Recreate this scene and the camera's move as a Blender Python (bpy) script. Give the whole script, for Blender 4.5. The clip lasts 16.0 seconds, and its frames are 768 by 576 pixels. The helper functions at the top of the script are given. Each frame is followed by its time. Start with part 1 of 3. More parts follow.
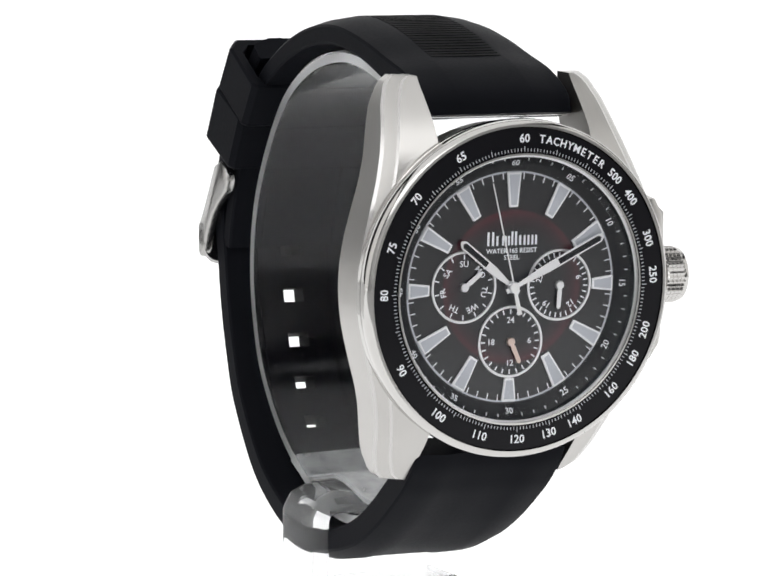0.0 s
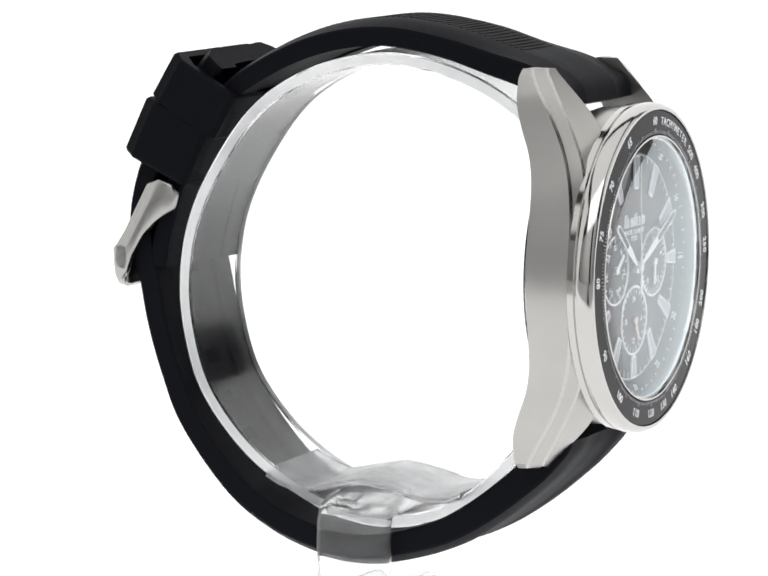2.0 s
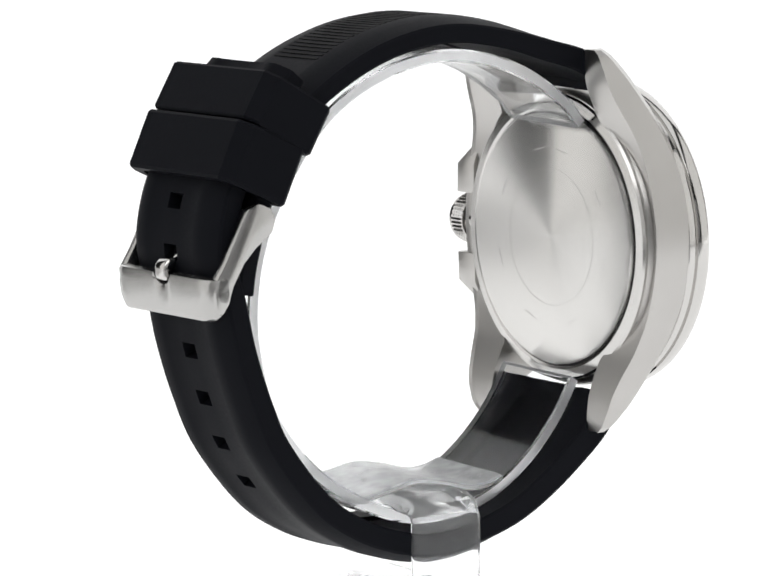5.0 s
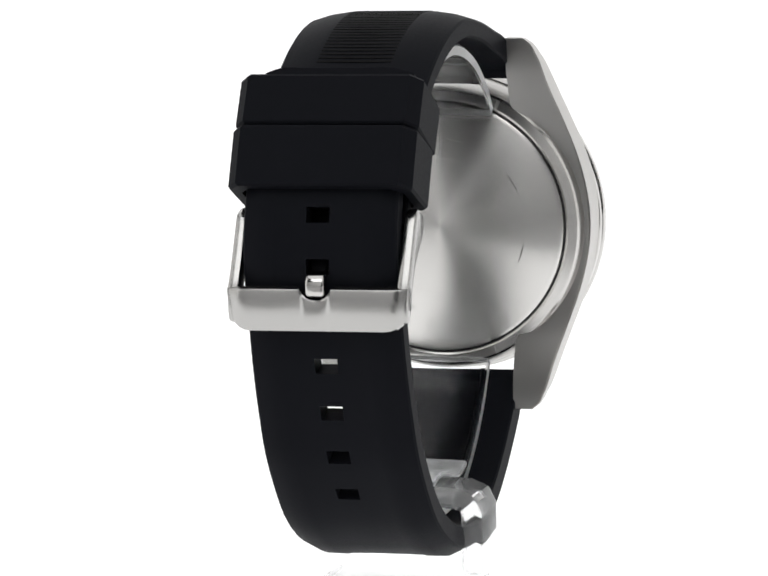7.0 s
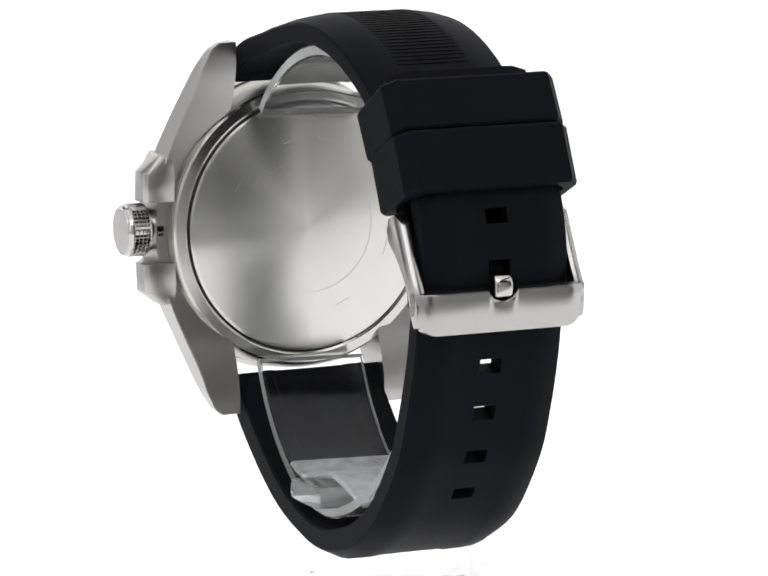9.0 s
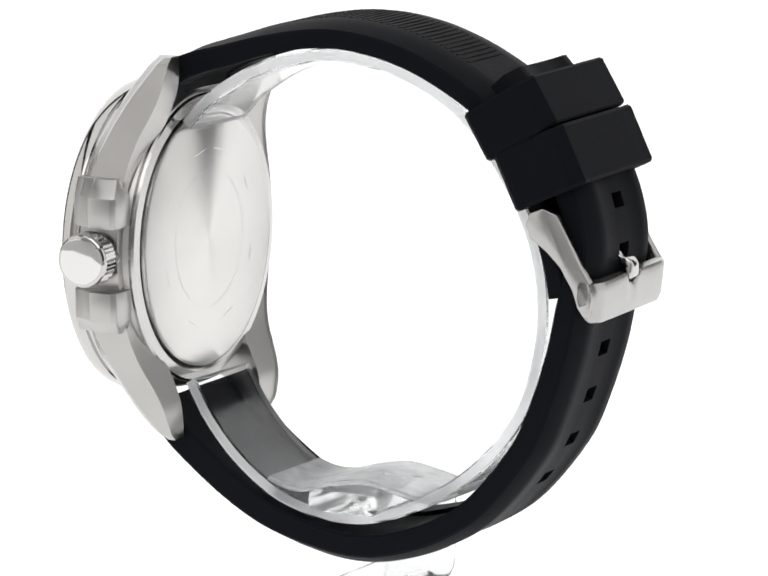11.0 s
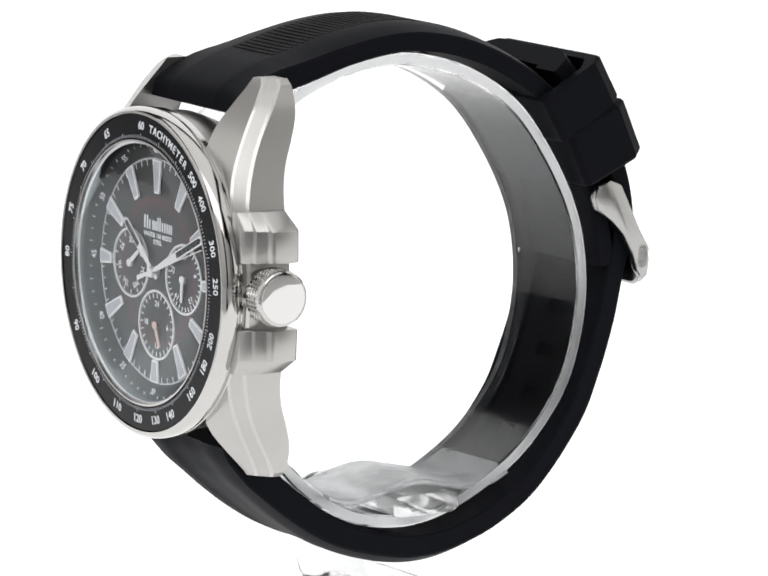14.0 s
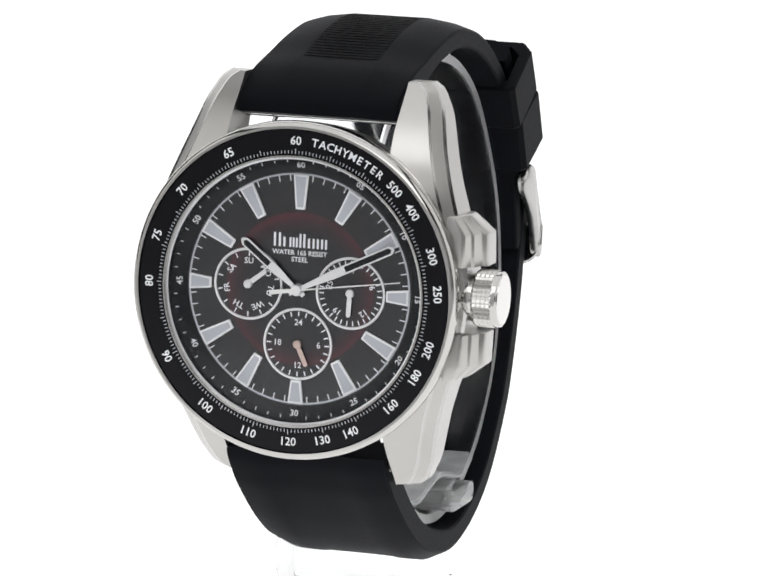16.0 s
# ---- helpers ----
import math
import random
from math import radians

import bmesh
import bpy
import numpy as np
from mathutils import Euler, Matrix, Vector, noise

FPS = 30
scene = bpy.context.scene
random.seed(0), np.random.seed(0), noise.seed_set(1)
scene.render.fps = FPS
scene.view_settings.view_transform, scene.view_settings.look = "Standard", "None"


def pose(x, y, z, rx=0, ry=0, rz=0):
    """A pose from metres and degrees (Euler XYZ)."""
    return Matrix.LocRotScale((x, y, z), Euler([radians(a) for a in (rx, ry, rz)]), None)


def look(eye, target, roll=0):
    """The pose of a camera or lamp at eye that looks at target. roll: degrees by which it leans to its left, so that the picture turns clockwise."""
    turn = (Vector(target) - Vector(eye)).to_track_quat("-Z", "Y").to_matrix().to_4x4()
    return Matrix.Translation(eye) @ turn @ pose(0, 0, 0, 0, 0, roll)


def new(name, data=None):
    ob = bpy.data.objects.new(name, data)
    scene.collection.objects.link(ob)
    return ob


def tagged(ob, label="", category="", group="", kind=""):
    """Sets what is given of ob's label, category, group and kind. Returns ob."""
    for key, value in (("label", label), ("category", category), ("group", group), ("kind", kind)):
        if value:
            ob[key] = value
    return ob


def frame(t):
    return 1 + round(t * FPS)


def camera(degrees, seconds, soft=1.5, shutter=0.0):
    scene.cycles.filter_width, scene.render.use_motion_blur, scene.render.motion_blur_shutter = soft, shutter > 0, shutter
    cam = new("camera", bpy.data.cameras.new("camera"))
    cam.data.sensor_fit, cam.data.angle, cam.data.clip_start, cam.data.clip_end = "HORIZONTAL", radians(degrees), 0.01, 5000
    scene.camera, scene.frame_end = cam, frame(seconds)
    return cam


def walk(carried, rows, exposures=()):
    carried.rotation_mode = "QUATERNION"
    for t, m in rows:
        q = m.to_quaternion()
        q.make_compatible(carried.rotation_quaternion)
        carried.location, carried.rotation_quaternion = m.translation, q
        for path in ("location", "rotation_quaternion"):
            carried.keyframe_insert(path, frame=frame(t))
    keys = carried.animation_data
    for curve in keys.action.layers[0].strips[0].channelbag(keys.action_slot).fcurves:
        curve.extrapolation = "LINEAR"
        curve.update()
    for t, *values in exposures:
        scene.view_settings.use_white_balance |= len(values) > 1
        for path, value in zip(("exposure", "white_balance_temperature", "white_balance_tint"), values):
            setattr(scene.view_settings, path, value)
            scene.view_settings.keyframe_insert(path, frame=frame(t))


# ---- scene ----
cam = camera(9.915, 16.0, soft=1.75)
MM = 0.001
LIFT = 0.0495  # height of the dial's centre over the table
EYE = look((0.0, -0.61838, LIFT + 0.08793), (-0.00044, 0.0, LIFT - 0.00514), 0.305)
walk(cam, [(0.0, EYE), (16.0, EYE)])

# ---------------------------------------------------------------- light
world = bpy.data.worlds.new("studio")
world.use_nodes = True
scene.world = world
world.node_tree.nodes["Background"].inputs[0].default_value = (0.9, 0.95, 1.0, 1)
world.node_tree.nodes["Background"].inputs[1].default_value = 0.10
scene.view_settings.exposure = 0.0


def softbox(name, eye, target, wide, high, watts, colour=(1, 1, 1)):
    data = bpy.data.lights.new(name, "AREA")
    data.shape, data.size, data.size_y, data.energy, data.color = "RECTANGLE", wide, high, watts, colour
    ob = new(name, data)
    ob.matrix_world = look(eye, target)
    return ob


softbox("softbox_lamp", (-0.64, -0.09, 0.24), (0, -0.05, 0.05), 0.68, 0.80, 1.65, (1.0, 0.99, 0.97))
softbox("softbox_lamp", (0.64, 0.03, 0.24), (0, 0.03, 0.05), 0.68, 0.80, 1.65, (1.0, 0.99, 0.97))
softbox("softbox_lamp", (0.0, -0.02, 0.75), (0, -0.02, 0.05), 1.00, 0.75, 2.4)
# unseen front softbox, added above the camera to brighten the dial
softbox("softbox_lamp", (0.0, -0.66, 0.74), (0, -0.05, 0.05), 1.20, 0.50, 3.9)


# ---------------------------------------------------------------- materials
def material(name):
    m = bpy.data.materials.new(name)
    m.use_nodes = True
    return m, m.node_tree.nodes, m.node_tree.links, m.node_tree.nodes["Principled BSDF"]


def surface(name, colour, rough, metal=0.0, spec=0.5, grain=0.0, scale=900.0, bump=0.0, stretch=(1, 1, 1), drift=0.08, coat=0.0):
    """A plain surface with fine grain in its gloss and relief, and a wide drift in its colour."""
    m, nodes, links, bsdf = material(name)
    bsdf.inputs["Base Color"].default_value = (*colour, 1)
    bsdf.inputs["Metallic"].default_value = metal
    bsdf.inputs["Specular IOR Level"].default_value = spec
    bsdf.inputs["Coat Weight"].default_value = coat
    coord = nodes.new("ShaderNodeTexCoord")
    place = nodes.new("ShaderNodeMapping")
    place.inputs["Scale"].default_value = stretch
    links.new(coord.outputs["Object"], place.inputs["Vector"])
    fine = nodes.new("ShaderNodeTexNoise")
    fine.inputs["Scale"].default_value, fine.inputs["Detail"].default_value = scale, 3
    wide = nodes.new("ShaderNodeTexNoise")
    wide.inputs["Scale"].default_value, wide.inputs["Detail"].default_value = 110, 2
    links.new(place.outputs[0], fine.inputs["Vector"])
    links.new(coord.outputs["Object"], wide.inputs["Vector"])
    span = nodes.new("ShaderNodeMapRange")
    span.inputs["To Min"].default_value, span.inputs["To Max"].default_value = max(0.01, rough - grain), rough + grain
    links.new(fine.outputs[0], span.inputs["Value"])
    links.new(span.outputs[0], bsdf.inputs["Roughness"])
    tint = nodes.new("ShaderNodeMix")
    tint.data_type = "RGBA"
    tint.inputs["A"].default_value = tuple(c * (1 - drift) for c in colour) + (1,)
    tint.inputs["B"].default_value = tuple(min(1, c * (1 + drift)) for c in colour) + (1,)
    links.new(wide.outputs[0], tint.inputs["Factor"])
    links.new(tint.outputs["Result"], bsdf.inputs["Base Color"])
    if bump:
        relief = nodes.new("ShaderNodeBump")
        relief.inputs["Strength"].default_value, relief.inputs["Distance"].default_value = bump, 0.0001
        links.new(fine.outputs[0], relief.inputs["Height"])
        links.new(relief.outputs[0], bsdf.inputs["Normal"])
    return m


def sunray_steel():
    """Steel turned on a lathe: gloss stretched round the axis."""
    m, nodes, links, bsdf = material("sunray_steel")
    bsdf.inputs["Base Color"].default_value = (0.78, 0.77, 0.75, 1)
    bsdf.inputs["Metallic"].default_value, bsdf.inputs["Roughness"].default_value = 1, 0.30
    bsdf.inputs["Anisotropic"].default_value, bsdf.inputs["Anisotropic Rotation"].default_value = 0.85, 0.25
    tangent = nodes.new("ShaderNodeTangent")
    tangent.direction_type, tangent.axis = "RADIAL", "Y"
    links.new(tangent.outputs[0], bsdf.inputs["Tangent"])
    coord, split = nodes.new("ShaderNodeTexCoord"), nodes.new("ShaderNodeSeparateXYZ")
    links.new(coord.outputs["Object"], split.inputs[0])
    lower, turn = nodes.new("ShaderNodeMath"), nodes.new("ShaderNodeMath")
    lower.operation, turn.operation = "SUBTRACT", "ARCTAN2"
    lower.inputs[1].default_value = LIFT
    links.new(split.outputs["Z"], lower.inputs[0])
    links.new(lower.outputs[0], turn.inputs[0])
    links.new(split.outputs["X"], turn.inputs[1])
    rays = nodes.new("ShaderNodeTexNoise")
    rays.noise_dimensions = "1D"
    rays.inputs["Scale"].default_value, rays.inputs["Detail"].default_value = 2.2, 6
    links.new(turn.outputs[0], rays.inputs["W"])
    span = nodes.new("ShaderNodeMapRange")
    span.inputs["To Min"].default_value, span.inputs["To Max"].default_value = 0.22, 0.30
    links.new(rays.outputs[0], span.inputs["Value"])
    links.new(span.outputs[0], bsdf.inputs["Roughness"])
    tint = nodes.new("ShaderNodeMix")
    tint.data_type = "RGBA"
    tint.inputs["A"].default_value, tint.inputs["B"].default_value = (0.66, 0.65, 0.635, 1), (0.75, 0.74, 0.72, 1)
    links.new(rays.outputs[0], tint.inputs["Factor"])
    links.new(tint.outputs["Result"], bsdf.inputs["Base Color"])
    return m


def dial_paint():
    """Black gloss lacquer with a dark red ring printed half way out."""
    m, nodes, links, bsdf = material("dial_lacquer")
    bsdf.inputs["Roughness"].default_value = 0.32
    bsdf.inputs["Specular IOR Level"].default_value = 0.80
    coord = nodes.new("ShaderNodeTexCoord")
    flat = nodes.new("ShaderNodeVectorMath")
    flat.operation = "MULTIPLY"
    flat.inputs[1].default_value = (1000, 0, 1000)
    links.new(coord.outputs["Object"], flat.inputs[0])
    shift = nodes.new("ShaderNodeVectorMath")
    shift.operation = "SUBTRACT"
    shift.inputs[1].default_value = (0, 0, LIFT * 1000)
    links.new(flat.outputs[0], shift.inputs[0])
    size = nodes.new("ShaderNodeVectorMath")
    size.operation = "LENGTH"
    links.new(shift.outputs[0], size.inputs[0])
    ramp = nodes.new("ShaderNodeValToRGB")
    ramp.color_ramp.elements[0].position, ramp.color_ramp.elements[0].color = 0.0, (0.0065, 0.0075, 0.0115, 1)
    ramp.color_ramp.elements[1].position, ramp.color_ramp.elements[1].color = 1.0, (0.006, 0.007, 0.009, 1)
    for at, colour in ((0.44, (0.007, 0.006, 0.008, 1)), (0.54, (0.040, 0.006, 0.012, 1)), (0.598, (0.105, 0.009, 0.019, 1)), (0.615, (0.008, 0.006, 0.008, 1))):
        e = ramp.color_ramp.elements.new(at)
        e.color = colour
    scaled = nodes.new("ShaderNodeMath")
    scaled.operation = "DIVIDE"
    scaled.inputs[1].default_value = 17.0
    links.new(size.outputs["Value"], scaled.inputs[0])
    links.new(scaled.outputs[0], ramp.inputs[0])
    blotch = nodes.new("ShaderNodeTexNoise")
    blotch.inputs["Scale"].default_value = 160
    links.new(coord.outputs["Object"], blotch.inputs["Vector"])
    mix = nodes.new("ShaderNodeMix")
    mix.data_type = "RGBA"
    mix.inputs["A"].default_value = (0.0065, 0.0075, 0.0115, 1)
    links.new(blotch.outputs[0], mix.inputs["Factor"])
    links.new(ramp.outputs[0], mix.inputs["B"])
    links.new(mix.outputs["Result"], bsdf.inputs["Base Color"])
    return m


def clear(name, colour, rough, ior, milky=0.0):
    """Clear plastic; a milky white share puts in frosting, and on the post its pale inner reflections."""
    m, nodes, links, bsdf = material(name)
    bsdf.inputs["Base Color"].default_value = (*colour, 1)
    bsdf.inputs["Transmission Weight"].default_value = 1
    bsdf.inputs["Roughness"].default_value, bsdf.inputs["IOR"].default_value = rough, ior
    if milky:
        haze, mix = nodes.new("ShaderNodeBsdfDiffuse"), nodes.new("ShaderNodeMixShader")
        haze.inputs["Color"].default_value = (0.86, 0.87, 0.88, 1)
        mottle, coord, span = nodes.new("ShaderNodeTexNoise"), nodes.new("ShaderNodeTexCoord"), nodes.new("ShaderNodeMapRange")
        mottle.inputs["Scale"].default_value = 350
        span.inputs["To Min"].default_value, span.inputs["To Max"].default_value = milky * 0.4, milky * 1.6
        links.new(coord.outputs["Object"], mottle.inputs["Vector"])
        links.new(mottle.outputs[0], span.inputs["Value"])
        links.new(span.outputs[0], mix.inputs[0])
        links.new(bsdf.outputs[0], mix.inputs[1])
        links.new(haze.outputs[0], mix.inputs[2])
        links.new(mix.outputs[0], nodes["Material Output"].inputs[0])
    return m


def crystal_glass():
    """Thin mineral glass: clear, with a greenish gloss that grows at grazing angles."""
    m, nodes, links, bsdf = material("mineral_glass")
    nodes.remove(bsdf)
    see = nodes.new("ShaderNodeBsdfTransparent")
    gloss = nodes.new("ShaderNodeBsdfGlossy")
    gloss.inputs["Color"].default_value, gloss.inputs["Roughness"].default_value = (0.86, 0.93, 0.96, 1), 0.06
    facing = nodes.new("ShaderNodeLayerWeight")
    facing.inputs["Blend"].default_value = 0.5
    steep = nodes.new("ShaderNodeMath")
    steep.operation = "POWER"
    steep.inputs[1].default_value = 4.5
    links.new(facing.outputs["Facing"], steep.inputs[0])
    share = nodes.new("ShaderNodeMath")
    share.operation, share.use_clamp = "MULTIPLY_ADD", True
    share.inputs[1].default_value, share.inputs[2].default_value = 2.5, 0.012
    links.new(steep.outputs[0], share.inputs[0])
    mix = nodes.new("ShaderNodeMixShader")
    links.new(share.outputs[0], mix.inputs[0])
    links.new(see.outputs[0], mix.inputs[1])
    links.new(gloss.outputs[0], mix.inputs[2])
    links.new(mix.outputs[0], nodes["Material Output"].inputs[0])
    return m


def glowing(name, strength):
    """White sheet with emission added, so that the backdrop draws pure white."""
    m, nodes, links, bsdf = material(name)
    bsdf.inputs["Base Color"].default_value = (0.12, 0.12, 0.12, 1)
    bsdf.inputs["Specular IOR Level"].default_value = 0.1
    bsdf.inputs["Roughness"].default_value = 0.8
    bsdf.inputs["Emission Color"].default_value = (1, 1, 1, 1)
    bsdf.inputs["Emission Strength"].default_value = strength
    return m


RUBBER = surface("black_silicone", (0.0064, 0.0069, 0.0092), 0.5, spec=0.03, grain=0.08, scale=2500, bump=0.12)
RUBBER_RIB = surface("ribbed_silicone", (0.003, 0.003, 0.0035), 0.55, spec=0.05, grain=0.08, scale=2500)
BRUSHED = surface("brushed_steel", (0.49, 0.479, 0.464), 0.31, 1, grain=0.03, scale=1500, stretch=(1, 1, 0.03), drift=0.08)
POLISHED = surface("polished_steel", (0.57, 0.56, 0.545), 0.10, 1, grain=0.03, scale=700)
MIRROR = surface("mirror_steel", (0.70, 0.69, 0.68), 0.03, 1, grain=0.01, scale=700, drift=0.02)
CHAMFER = surface("satin_steel", (0.60, 0.59, 0.575), 0.20, 1, grain=0.015, scale=900)
BUCKLE = surface("satin_buckle_steel", (0.46, 0.455, 0.445), 0.24, 1, grain=0.03, scale=1200, bump=0.01, drift=0.05)
RIDGE = surface("polished_ridge_steel", (0.54, 0.53, 0.52), 0.15, 1, grain=0.02, scale=900, drift=0.04)
SUNRAY = sunray_steel()
MATT_BLACK = surface("matt_black", (0.012, 0.012, 0.012), 0.5, spec=0.3)
INSERT = surface("black_bezel_enamel", (0.006, 0.006, 0.008), 0.25, spec=0.15, grain=0.04)
FLANGE = surface("black_flange", (0.006, 0.0065, 0.009), 0.35, spec=0.3)
DIAL = dial_paint()
PRINT = surface("white_print", (0.88, 0.90, 0.95), 0.5)
PRINT_GREY = surface("grey_print", (0.55, 0.57, 0.62), 0.5)
LUME = surface("pale_luminous_paint", (0.48, 0.50, 0.55), 0.55, grain=0.1, scale=2500, drift=0.15)
SILVER = surface("silver_plating", (0.90, 0.90, 0.92), 0.42, 1, grain=0.05)
MARKER = surface("white_marker_frame", (0.90, 0.91, 0.95), 0.3, grain=0.05)
COPPER = surface("rose_plating", (0.76, 0.60, 0.54), 0.3, 1, grain=0.05)
WHITE_HAND = surface("white_lacquer", (0.85, 0.85, 0.85), 0.35)
ACRYLIC = clear("clear_acrylic", (0.982, 0.99, 0.995), 0.08, 1.25)
FROSTED = clear("sawn_acrylic_edge", (0.97, 0.98, 0.99), 0.55, 1.35, 0.20)
# white share stands in for pale reflections inside the post
SOFT_ACRYLIC = clear("pale_sheen_acrylic", (0.985, 0.99, 0.995), 0.06, 1.17, 0.10)
FOGGED = clear("fogged_acrylic", (0.97, 0.975, 0.98), 0.25, 1.10, 0.35)
GLASS = crystal_glass()
SHEET = glowing("glowing_white_sheet", 1.06)
MATT_WHITE = surface("matt_white_board", (0.85, 0.85, 0.85), 0.6, scale=200)
TABLE = surface("pale_table_laminate", (0.55, 0.55, 0.55), 0.6, scale=200)
WALL = surface("dark_wall_paint", (0.07, 0.07, 0.07), 0.8, scale=60)

# ---------------------------------------------------------------- mesh helpers (millimetres, dial centre at 0, dial faces -y)
STAND_UP = Matrix.Translation((0, 0, LIFT)) @ Matrix.Scale(MM, 4)
LEAN, SIDE = 1.7, -0.00016  # the watch hangs a little askew on its stand
UP = Matrix.Translation((SIDE, 0, LIFT)) @ Matrix.Rotation(radians(LEAN), 4, "Y") @ Matrix.Scale(MM, 4)


def part(name, bm, mat, parent, label="", sharp=35, at=UP, second=None):
    """Link a bmesh in millimetres as one mesh object under a thing or a part."""
    bmesh.ops.recalc_face_normals(bm, faces=bm.faces)
    bm.transform(at)
    me = bpy.data.meshes.new(name)
    bm.to_mesh(me)
    bm.free()
    me.materials.append(mat)
    if second:
        me.materials.append(second)
    if sharp:
        me.shade_smooth()
        me.set_sharp_from_angle(angle=radians(sharp))
    ob = new(name, me)
    ob.parent = parent
    return tagged(ob, label)


def lathe(bm, profile, n=96, cx=0.0, cz=0.0, loop=False):
    """Turn a profile of (radius, y) about the dial's axis."""
    rings = []
    for r, y in profile:
        if r < 1e-6:
            rings.append([bm.verts.new((cx, y, cz))])
        else:
            rings.append([bm.verts.new((cx + r * math.sin(math.tau * i / n), y, cz + r * math.cos(math.tau * i / n))) for i in range(n)])
    pairs = list(zip(rings, rings[1:])) + ([(rings[-1], rings[0])] if loop else [])
    for a, b in pairs:
        for i in range(n):
            j = (i + 1) % n
            if len(a) == 1:
                bm.faces.new((a[0], b[i], b[j]))
            elif len(b) == 1:
                bm.faces.new((a[i], b[0], a[j]))
            else:
                bm.faces.new((a[i], b[i], b[j], a[j]))
    return bm


def turned(profile, n=96, cx=0.0, cz=0.0, loop=False):
    return lathe(bmesh.new(), profile, n, cx, cz, loop)


def slab(bm, outline, y0, y1):
    """Prism over an outline of (x, z) between two depths."""
    a = [bm.verts.new((x, y0, z)) for x, z in outline]
    b = [bm.verts.new((x, y1, z)) for x, z in outline]
    bm.faces.new(a), bm.faces.new(b[::-1])
    for i in range(len(a)):
        j = (i + 1) % len(a)
        bm.faces.new((a[i], b[i], b[j], a[j]))
    return bm


def turn_outline(outline, degrees, cx=0.0, cz=0.0):
    """Outline drawn towards 12 o'clock, turned clockwise about a centre."""
    c, s = math.cos(radians(degrees)), math.sin(radians(degrees))
    return [(cx + x * c + z * s, cz - x * s + z * c) for x, z in outline]


def side_prism(bm, outline, x0, x1):
    """Prism over an outline of (y, z) between two x."""
    a = [bm.verts.new((x0, y, z)) for y, z in outline]
    b = [bm.verts.new((x1, y, z)) for y, z in outline]
    bm.faces.new(a), bm.faces.new(b[::-1])
    for i in range(len(a)):
        j = (i + 1) % len(a)
        bm.faces.new((a[i], b[i], b[j], a[j]))
    return bm


def soften(bm, width, angle=30, segments=2):
    """Bevel every edge sharper than the angle."""
    bmesh.ops.recalc_face_normals(bm, faces=bm.faces)
    edges = [e for e in bm.edges if len(e.link_faces) == 2 and e.calc_face_angle(0) > radians(angle)]
    bmesh.ops.bevel(bm, geom=edges, offset=width, segments=segments, affect="EDGES", profile=0.5, clamp_overlap=True)
    return bm


def spline(points, step=0.8):
    """Catmull-Rom through (y, z) points, resampled evenly."""
    p = [Vector(q) for q in points]
    p = [2 * p[0] - p[1], *p, 2 * p[-1] - p[-2]]
    dense = []
    for a, b, c, d in zip(p, p[1:], p[2:], p[3:]):
        for k in range(24):
            t = k / 24
            dense.append(0.5 * (2 * b + (c - a) * t + (2 * a - 5 * b + 4 * c - d) * t * t + (3 * b - a - 3 * c + d) * t ** 3))
    dense.append(p[-2])
    run = [0.0]
    for a, b in zip(dense, dense[1:]):
        run.append(run[-1] + (b - a).length)

    def at(s):
        s = min(max(s, 0), run[-1])
        i = min(np.searchsorted(run, s, side="right") - 1, len(dense) - 2)
        return dense[i].lerp(dense[i + 1], (s - run[i]) / max(1e-9, run[i + 1] - run[i]))
    return at, run[-1]


def frame_at(at, s):
    """Point on a path and the outward normal, for a path that runs over the top towards the back."""
    p, d = at(s), (at(s + 0.4) - at(s - 0.4)).normalized()
    return p, Vector((-d.y, d.x))


def band(points, section, middle, step=0.8, openings=(), edge=0):
    """A bent band: section(s, length) gives rows of (x, outer offset, inner offset) across it; openings are stretches (s0, s1) of its middle column."""
    bm = bmesh.new()
    at, length = spline(points)
    stops = sorted({round(length * i / max(2, int(length / step)), 4) for i in range(int(length / step) + 1)} | {length} | {v for o in openings for v in o})
    outer, inner = [], []
    for s in stops:
        p, n = frame_at(at, s)
        shift = middle(p)
        rows = section(s, length)
        outer.append([bm.verts.new((x + shift, *(p + n * o))) for x, o, i in rows])
        inner.append([bm.verts.new((x + shift, *(p + n * i))) for x, o, i in rows])
    cols = len(outer[0])
    mid = (cols - 1) // 2
    for k in range(len(stops) - 1):
        cut = any(a - 1e-6 <= stops[k] and stops[k + 1] <= b + 1e-6 for a, b in openings)
        for c in range(cols - 1):
            if cut and c == mid:
                for d in (c, c + 1):
                    bm.faces.new((outer[k][d], outer[k + 1][d], inner[k + 1][d], inner[k][d]))
                continue
            bm.faces.new((outer[k][c], outer[k][c + 1], outer[k + 1][c + 1], outer[k + 1][c]))
            bm.faces.new((inner[k][c], inner[k + 1][c], inner[k + 1][c + 1], inner[k][c + 1]))
        for c in (0, cols - 1):
            bm.faces.new((outer[k][c], outer[k + 1][c], inner[k + 1][c], inner[k][c])).material_index = edge
    for k in (0, -1):
        for c in range(cols - 1):
            bm.faces.new((outer[k][c], outer[k][c + 1], inner[k][c + 1], inner[k][c])).material_index = edge
    for a, b in openings:
        for s in (a, b):
            k = min(range(len(stops)), key=lambda i: abs(stops[i] - s))
            bm.faces.new((outer[k][mid], outer[k][mid + 1], inner[k][mid + 1], inner[k][mid]))
    return bm


